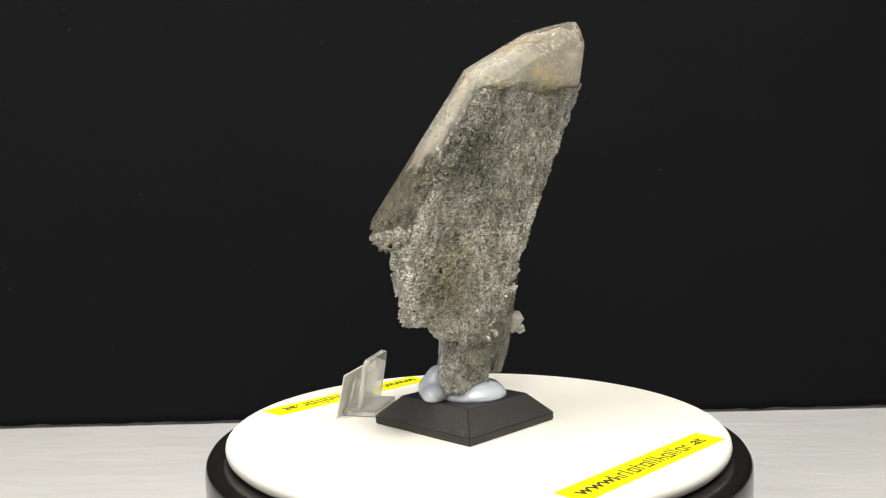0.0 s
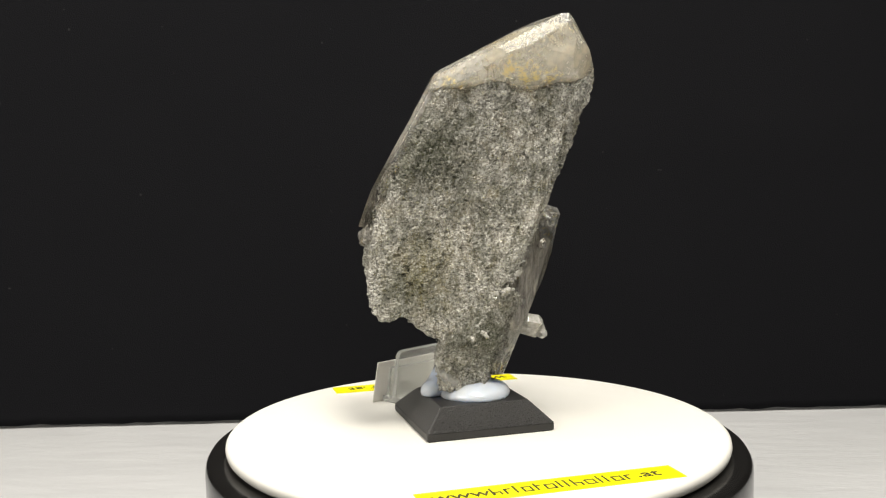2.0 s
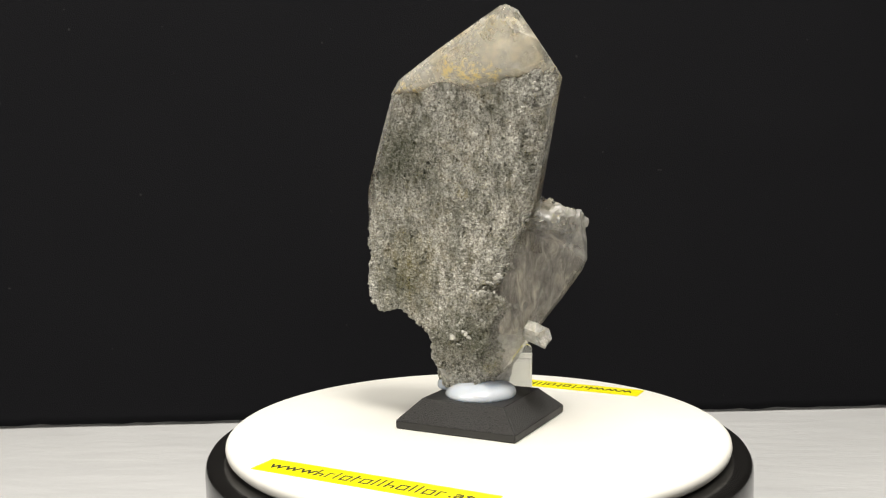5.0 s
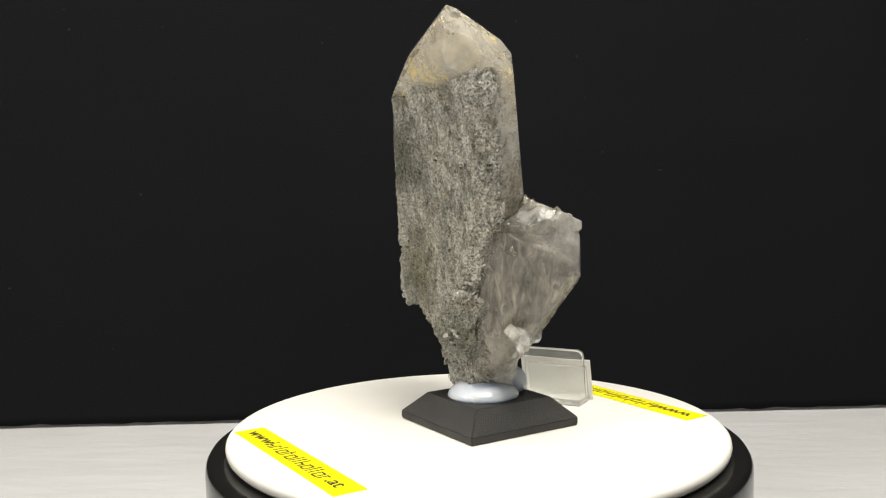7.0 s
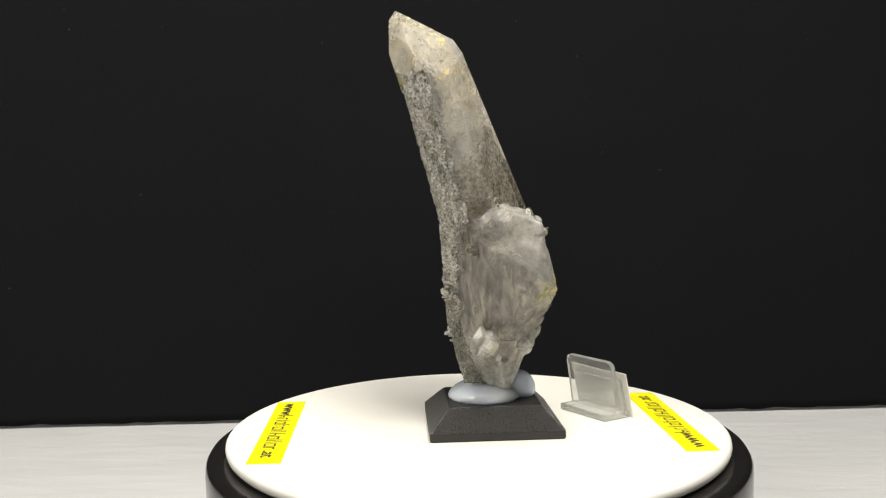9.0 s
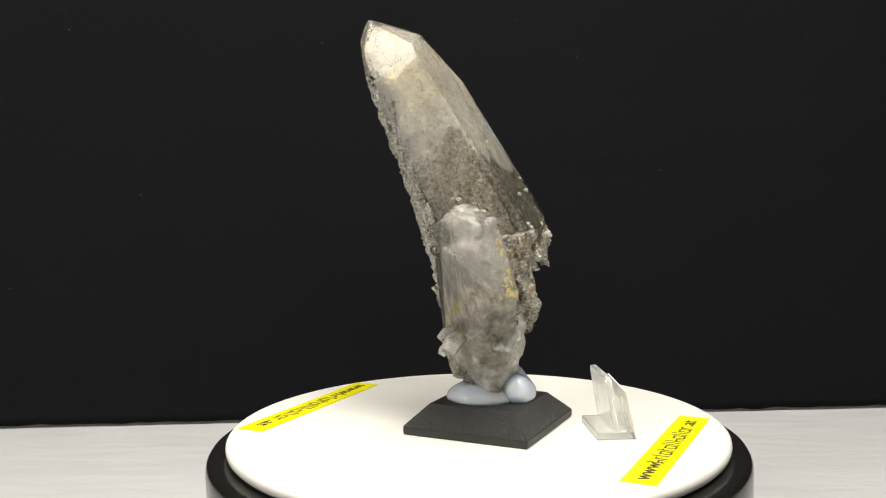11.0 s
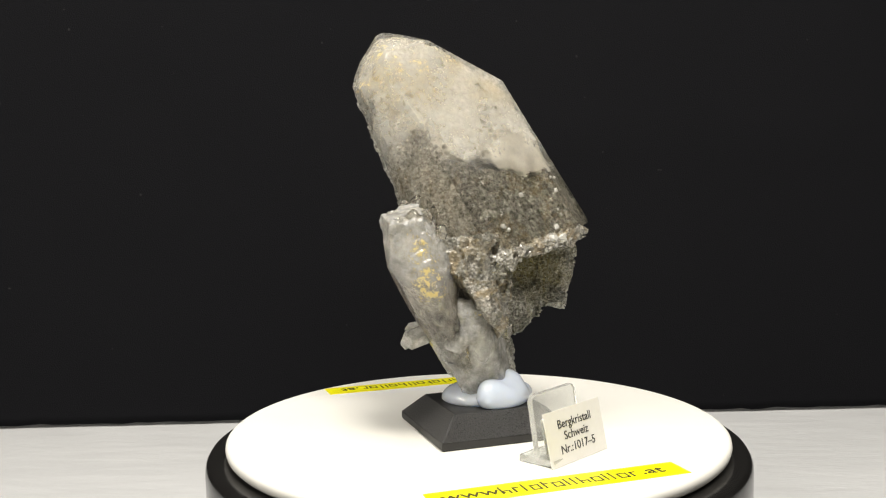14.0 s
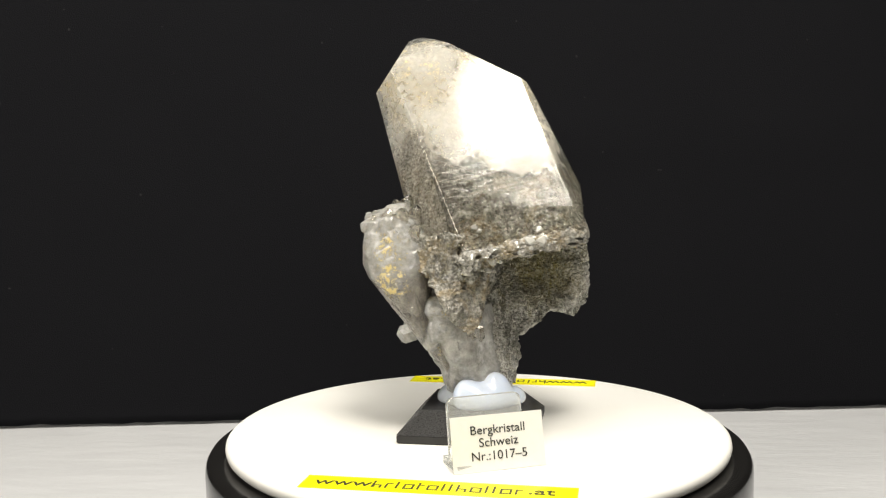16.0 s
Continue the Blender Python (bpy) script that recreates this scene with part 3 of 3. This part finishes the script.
# The smaller crystal that leans out of the root.
TWIN = [(1.0, 2.3, 32.8), (-2.3, -32.3, -0.6), (42.9, 64.2, 68.0), (37.3, -2.5, 29.6), (33.3, -37.2, -2.0), (67.3, 66.3, 65.0), (61.1, 5.5, 31.6), (77.7, 13.0, 32.4),
        (72.3, -27.8, 2.8), (-62.3, 49.9, 54.5), (-58.5, -6.8, 6.8), (118.1, 14.6, 18.5), (-34.1, -14.8, 6.3), (-39.2, 59.3, 63.9), (141.4, 7.4, 4.9), (145.9, 36.6, 28.7),
        (0.7, -35.4, -2.5), (-11.0, 73.8, 68.8), (172.5, 6.7, -2.1), (174.2, 23.8, 12.4), (-27.7, -7.6, 16.6), (-29.1, -22.6, 1.7), (-96.0, -3.0, 3.0), (0, -90, -15)]
# The root in the putty, below both crystals.
ROOT = [(161.3, -5.3, 9.7), (-30.6, -30.9, -4.0), (-130.8, -14.1, 4.4), (38.6, -15.2, 6.8), (-109.9, -10.3, 3.7), (60.0, -17.4, 6.9), (-95.1, -13.2, -0.1), (73.2, -24.0, 4.7),
        (-57.4, -16.5, -0.7), (114.9, -3.4, 11.3), (-34.3, -16.1, 3.4), (140.1, 8.8, 12.8), (-3.1, -19.8, 4.6), (169.3, 8.8, 15.2), (0, -90, -11.0)]


def prism(length, width, flat=0.8, seed=0):
    """A small six-sided crystal with a pointed end, along local z, in mm."""
    r = random.Random(seed)
    faces = [(60 * k + r.uniform(-7, 7), 0, width * 0.5 * (flat if k % 3 else 1.0) * r.uniform(0.85, 1.1)) for k in range(6)]
    faces += [(60 * k + 30, 42 + r.uniform(-6, 6), length * 0.72 * r.uniform(0.9, 1.08)) for k in range(0, 6)]
    return faceted(faces + [(0, -90, 0)], 0.08, 0.05)


def quartz_specimen():
    t = thing("quartz_specimen", "grey milky quartz crystal, druse crust, smaller crystal", "mineral", pose(0, 0, 0, 0, 0, -FACE))
    low = (180, -78.7, -51.6)
    body = faceted(MAIN + [low], 0.2)
    tip = faceted([(a, e, d + 0.05) for a, e, d in ROOF + FLANKS + [TIP_FRONT]] + [(-90, -60, -75.5), (84.6, 13.6, 16.0)], 0.15)
    united("main_crystal", body, tip, QUARTZ, t, "milky translucent tabular crystal")

    def side(p, plane, more=0.0):
        n = aim(plane[0], plane[1])
        return p[..., 0] * n.x + p[..., 1] * n.y + p[..., 2] * n.z - plane[2] - more

    def crust(p):
        x, z = p[..., 0], p[..., 2]
        ragged = 1.5 * grains(p, 6, 3) + 0.9 * grains(p, 2.2, 4)
        body = convex(p, [(a, e, d + (0.75 if (a, e) in ((-54.6, -20.1), (-20.3, -23.0), (-58.9, -7.9)) else -0.6)) for a, e, d in ROOF + FLANKS])
        body = body + 0.35 * np.abs(ragged)
        depth = -side(p, CRUST)
        slab = np.maximum(body, np.maximum(-depth, depth - 3.8 - 0.6 * ragged - 3.0 * np.clip((x - 10) / 8, 0, 1)))
        edge = 97.5 + 0.09 * x - 2.4 * np.exp(-((x - 12) / 8) ** 2) + 1.6 * np.exp(-((x + 3) / 4) ** 2) + 0.9 * grains(p, 5, 5)
        slab = np.maximum(slab, z - edge)
        depth = -side(p, LOWER)
        lower = np.maximum(body, np.maximum(-depth, depth - 7.0 - 0.8 * ragged))
        lower = np.maximum(lower, z - 64)
        d = np.maximum(np.minimum(slab, lower), 34.0 - z + ragged - 0.7 * np.clip(x + 22, 0, 11) + 0.9 * np.clip(-29.5 - x, 0, 9))
        neck = convex(p, ROOT + [(0, 45, 38.0), (0, 90, 40), (-97.9, -3.0, 5.9)]) + 0.35 * ragged - 0.3
        neck = np.maximum(neck, side(p, (60, 0, 2.5)) + 1.2 * ragged + 0.12 * (z - 20))
        neck = neck + 1.6 * np.clip((z - 36) / 8, 0, 1) * (0.5 + grains(p, 5, 9)) + 0.8 * np.clip((z - 36) / 8, 0, 1) * cells(p, 2.5, 10)
        d = np.minimum(d, neck)
        q = np.stack([x - 0.22 * z, p[..., 1], 0.24 * z], -1)
        d = d + 0.5 * grains(q, 1.25, 45) + 0.28 * grains(p, 0.8, 6) + 0.34 * cells(p, 0.85, 7) + 0.3 * grains(p, 3.5, 8)
        return d - 0.5 * np.clip(grains(p, 2.4, 46) - 0.35, 0, 1)

    crusted = netted_part("druse_crust", crust, (-38, -28, 10), (30, 24, 104), 0.36, DRUSE, t, "grainy grey druse crust", smooth=False)

    # broken pale crystals in a slanting band and in a small heap on the front of the root
    r = random.Random(11)
    ys = np.arange(-26, 10, 0.15, dtype=np.float32)
    spots = [(3 + 10.5 * f + r.gauss(0, 0.7), 38.2 + 9.6 * f + r.gauss(0, 0.7), r.uniform(0.9, 2.0)) for f in (k / 43 for k in range(44))]
    spots += [(-1.2 + r.gauss(0, 1.1), 28.2 + r.gauss(0, 1.0), r.uniform(1.2, 2.4)) for k in range(6)] + [(-2.5 + r.gauss(0, 0.6), 24.6 + r.gauss(0, 1.0), r.uniform(0.9, 1.5)) for k in range(3)]
    spots += [(15.0 + r.gauss(0, 0.5), r.uniform(36, 47), r.uniform(0.9, 1.8)) for k in range(12)]
    for k, (x, z, size) in enumerate(spots):
        f = crust(np.stack([np.full_like(ys, x), ys, np.full_like(ys, z)], -1))
        if (f < 0).any():
            y = ys[np.argmax(f < 0)]
            ob = part("pale_fleck", prism(size * 1.3, size, r.uniform(0.35, 0.7), 200 + k), FLECK, crusted, "pale crystal fleck")
            ob.matrix_basis = pose(x / 1000, (y + 0.9) / 1000, z / 1000, 75 + r.uniform(-45, 45), r.uniform(-50, 50), r.uniform(-30, 30))

    def root(p):
        d = convex(p, ROOT + [(0, 90, 37.0), (-90, 0, 2.5)]) + 0.5 * grains(p, 6, 51) + 0.25 * cells(p, 2.2, 52) + 0.12 * grains(p, 1.3, 53)
        for c, r in (((8.0, 13.6, 31.0), 4.6), ((4.5, 12.6, 25.5), 3.8), ((9.5, 12.5, 35.5), 4.0), ((11.0, 11.8, 27.0), 3.0)):
            w = p - np.array(c, np.float32)
            bump = np.sqrt((w * w).sum(-1)) - r + 0.8 * grains(p, 3.5, 54) + 0.35 * cells(p, 2.4, 55)
            k = np.clip(0.5 + 0.5 * (bump - d) / 1.2, 0, 1)
            d = bump * (1 - k) + d * k - 1.2 * k * (1 - k)
        return d

    netted_part("root", root, (-16, -12, 9), (21, 24, 41), 0.45, ROOTED, t, "pale translucent quartz root", sharp=30)

    def broken(p):
        inset = -0.6 + 1.0 * np.clip((55 - 0.2 * p[..., 0] - p[..., 2]) / 3, 0, 1)
        body = convex(p, [(a, e, d) for a, e, d in MAIN]) - inset
        body = np.maximum(body, convex(p, [(153.6, 30.4, 55.6), (175.4, 27.7, 56.2)]) - 4 * np.clip((60 - p[..., 2]) / 5, 0, 1))
        ragged = 2.6 * grains(p, 8, 11) + 1.2 * cells(p, 2.6, 12) + 0.8 * grains(p, 3, 17)
        top = p[..., 2] - (74 + 0.05 * p[..., 0] + 5 * grains(p, 11, 13) + 1.5 * grains(p, 4, 16))
        low = (49.5 - 0.20 * p[..., 0] - 0.1 * np.clip(p[..., 0] + 8, 0, 9)) - p[..., 2] + ragged
        d = np.maximum(np.maximum(body, top), low)
        d = np.maximum(d, p[..., 0] - (6 + 0.4 * (p[..., 2] - 60)) + 0.6 * ragged)
        wedge = convex(p, [(180, -18, -8.3), (0, -35, -16.6), (118, -0.5, 15.0), (-90, 0, -4.0), (0, 90, 57.0), (60, 0, 20.0)]) + 0.45 * ragged + 0.3 * cells(p, 2.2, 18)
        d = np.minimum(d, wedge)
        q = np.stack([p[..., 0] - 0.25 * p[..., 2], p[..., 1], 0.3 * p[..., 2]], -1)
        return d + 0.12 * grains(p, 1.3, 14) + 0.18 * cells(p, 1.5, 15) + 0.4 * grains(q, 1.4, 19)

    based = netted_part("broken_base", broken, (-38, -24, 26), (26, 28, 82), 0.52, BROKEN, t, "rough brownish grey broken crystal base", sharp=28)

    r = random.Random(23)
    ys = np.arange(32, 0, -0.2, dtype=np.float32)
    for k in range(26):
        x, size = r.uniform(-24, 3), r.choice((1.0, 1.4, 1.8, 2.4, 3.2))
        z = 50.5 - 0.24 * x + r.gauss(-0.5, 1.6)
        f = broken(np.stack([np.full_like(ys, x), ys, np.full_like(ys, z)], -1))
        if (f < 0).any():
            y = ys[np.argmax(f < 0)]
            ob = part("pale_fleck", prism(size * 0.6, size, r.uniform(0.5, 0.9), 300 + k), FLECK, based, "pale crystal fleck")
            ob.matrix_basis = pose(x / 1000, (y - 0.6) / 1000, z / 1000, -80 + r.uniform(-45, 45), r.uniform(-40, 40), r.uniform(-30, 30))

    def veil(p):
        body = convex(p, [(a, e, d - 2.2) for a, e, d in MAIN]) + 1.6 * grains(p, 9, 21) + 0.8 * grains(p, 3, 22)
        floor = 77 + 6 * grains(p * np.array([1, 1, 0.4], np.float32), 6, 23) + 3.5 * grains(p, 2.4, 61) + 2.0 * grains(p, 1.2, 62) - p[..., 2]
        return np.maximum(np.maximum(body, floor), 2.2 * grains(p, 4.5, 24) + 1.0 * grains(p, 1.6, 63) - 1.7)

    netted_part("inner_veil", veil, (-34, -26, 66), (32, 18, 116), 0.55, VEIL, t, "cloudy white veil inside the crystal")

    def speckle(p):
        body = convex(p, MAIN) + 1.3 + 0.5 * grains(p, 4, 26)
        d = np.maximum(body, (3.5 + 0.4 * (p[..., 2] - 60)) - p[..., 0] + 1.5 * grains(p, 5, 27))
        d = np.maximum(np.maximum(d, p[..., 2] - 84 - 5 * grains(p, 8, 28)), 46 - p[..., 2])
        return d + 0.3 * grains(p, 1.2, 29)

    netted_part("inner_druse", speckle, (-9, -26, 44), (32, 24, 94), 0.6, SPECKLE, t, "speckled druse seen inside the crystal")

    def twin(p):
        d = convex(p, TWIN)
        top = np.clip((p[..., 2] - 54) / 6, 0, 1)
        d = d + (0.06 + 0.55 * top) * grains(p, 4.5, 32) + (0.02 + 0.5 * top) * grains(p, 2.4, 33)
        back = np.clip((p[..., 1] - 0.5 * p[..., 0]) / 6, 0, 1)
        return d + (0.02 + 0.35 * top + 0.3 * back) * cells(p, 2.2, 34)

    sided = netted_part("side_crystal", twin, (-6, -14, 13), (35, 24, 68), 0.4, QUARTZ_B, t, "smaller clear crystal with a knobbly top", sharp=24)

    def core(p):
        d = convex(p, TWIN) + 1.5 + 0.8 * grains(p, 5, 41) + 1.3 * grains(p * np.array([1, 1, 0.25], np.float32), 1.5, 42)
        return np.maximum(np.maximum(d, p[..., 2] - 56 + 0.5 * (p[..., 0] - 20) + grains(p, 4, 43)), 28 - p[..., 2])

    netted_part("inner_core", core, (-8, -10, 28), (34, 26, 58), 0.5, STREAK, t, "dark streaky core inside the small crystal")
    # small crystals that stick out of the root and the top of the small crystal
    for seed, (x, y, z, rx, ry, rz, ln, wd) in enumerate(((15.0, 1.5, 29.0, 0, 108, -6, 8.6, 5.6), (16.5, -0.8, 30.0, 0, 100, -20, 5.5, 4.0), (19.8, -1.6, 52.6, 75, 35, 0, 3.8, 3.4),
                                                          (18.6, 3.4, 62.5, 5, 4, 0, 6.0, 4.2), (21.5, 3.0, 62.5, 10, 12, 20, 4.6, 3.6), (16.5, 6.5, 60.5, -5, -10, 0, 5.0, 3.6),
                                                          (23.0, 10.5, 60.5, -10, 8, 20, 4.4, 4.4), (28.0, 5.0, 60.5, 0, 12, 40, 3.6, 3.6), (19.5, 10.0, 59.5, -12, -5, 10, 5.0, 4.0),
                                                          (16.0, 11.5, 56.0, -20, -15, 0, 4.5, 3.6), (27.0, 11.0, 59.5, -8, 14, 10, 3.6, 4.0), (20.0, 0.5, 26.8, 20, 120, -25, 4.2, 3.0),
                                                          (-2.0, 15.8, 31.5, 172, 6, 0, 4.2, 3.4), (-29.5, 8.5, 57.5, 150, -20, 0, 3.6, 3.0), (-22.0, 12.5, 55.0, 130, 0, 0, 3.2, 3.4),
                                                          (12.5, -4.6, 47.0, 60, 30, 0, 2.6, 2.2), (10.0, -5.0, 44.4, 70, 10, 0, 2.4, 2.0), (6.5, -5.6, 41.2, 60, 20, 30, 2.4, 2.2), (-1.2, -4.4, 28.2, 80, 0, 0, 1.8, 3.4))):
        ob = part("small_crystal", prism(ln, wd, 0.8, seed), ROOTED if seed in (0, 1, 11) else QUARTZ_B, sided if 2 <= seed <= 10 else crusted if seed > 14 else t, "small clear crystal point")
        ob.matrix_basis = pose(x / 1000, y / 1000, z / 1000, rx, ry, rz)
    # pale flecks that sit on the rough part of the back face
    r = random.Random(5)
    n = aim(95.7, 28.5)
    for k in range(44):
        u, z = r.uniform(-32, 3), r.uniform(50, 74)
        if z < 54 - 0.2 * u or u < -30 + (z - 60) * 0.48:
            continue
        y = (42.7 - n.x * u - n.z * z) / n.y
        size = r.choice((0.6, 0.8, 0.9, 1.1, 1.4, 1.9, 2.6))
        ob = part("pale_fleck", prism(size * 0.45, size, r.uniform(0.4, 0.8), 50 + k), FLECK, based, "pale crystal fleck")
        ob.matrix_basis = Matrix.Translation(Vector((u, y, z)) / 1000) @ n.to_track_quat("Z", "Y").to_matrix().to_4x4() @ pose(0, 0, -0.0005, r.uniform(-25, 25), r.uniform(-25, 25), r.uniform(0, 90))


def motions():
    times = [i * 0.25 for i in range(65)]
    for ob, m in SPIN:
        walk(ob, [(s, Matrix.Rotation(radians(turn_at(s)), 4, "Z") @ m) for s in times])


room()
table()
backdrop()
DISC = turntable()
SPIN.append((DISC, Matrix()))
yellow_label(0.0427, -0.0392, 47.6)
yellow_label(-0.0420, 0.0388, 227.6)
pedestal()
putty()
card_holder()
quartz_specimen()
motions()
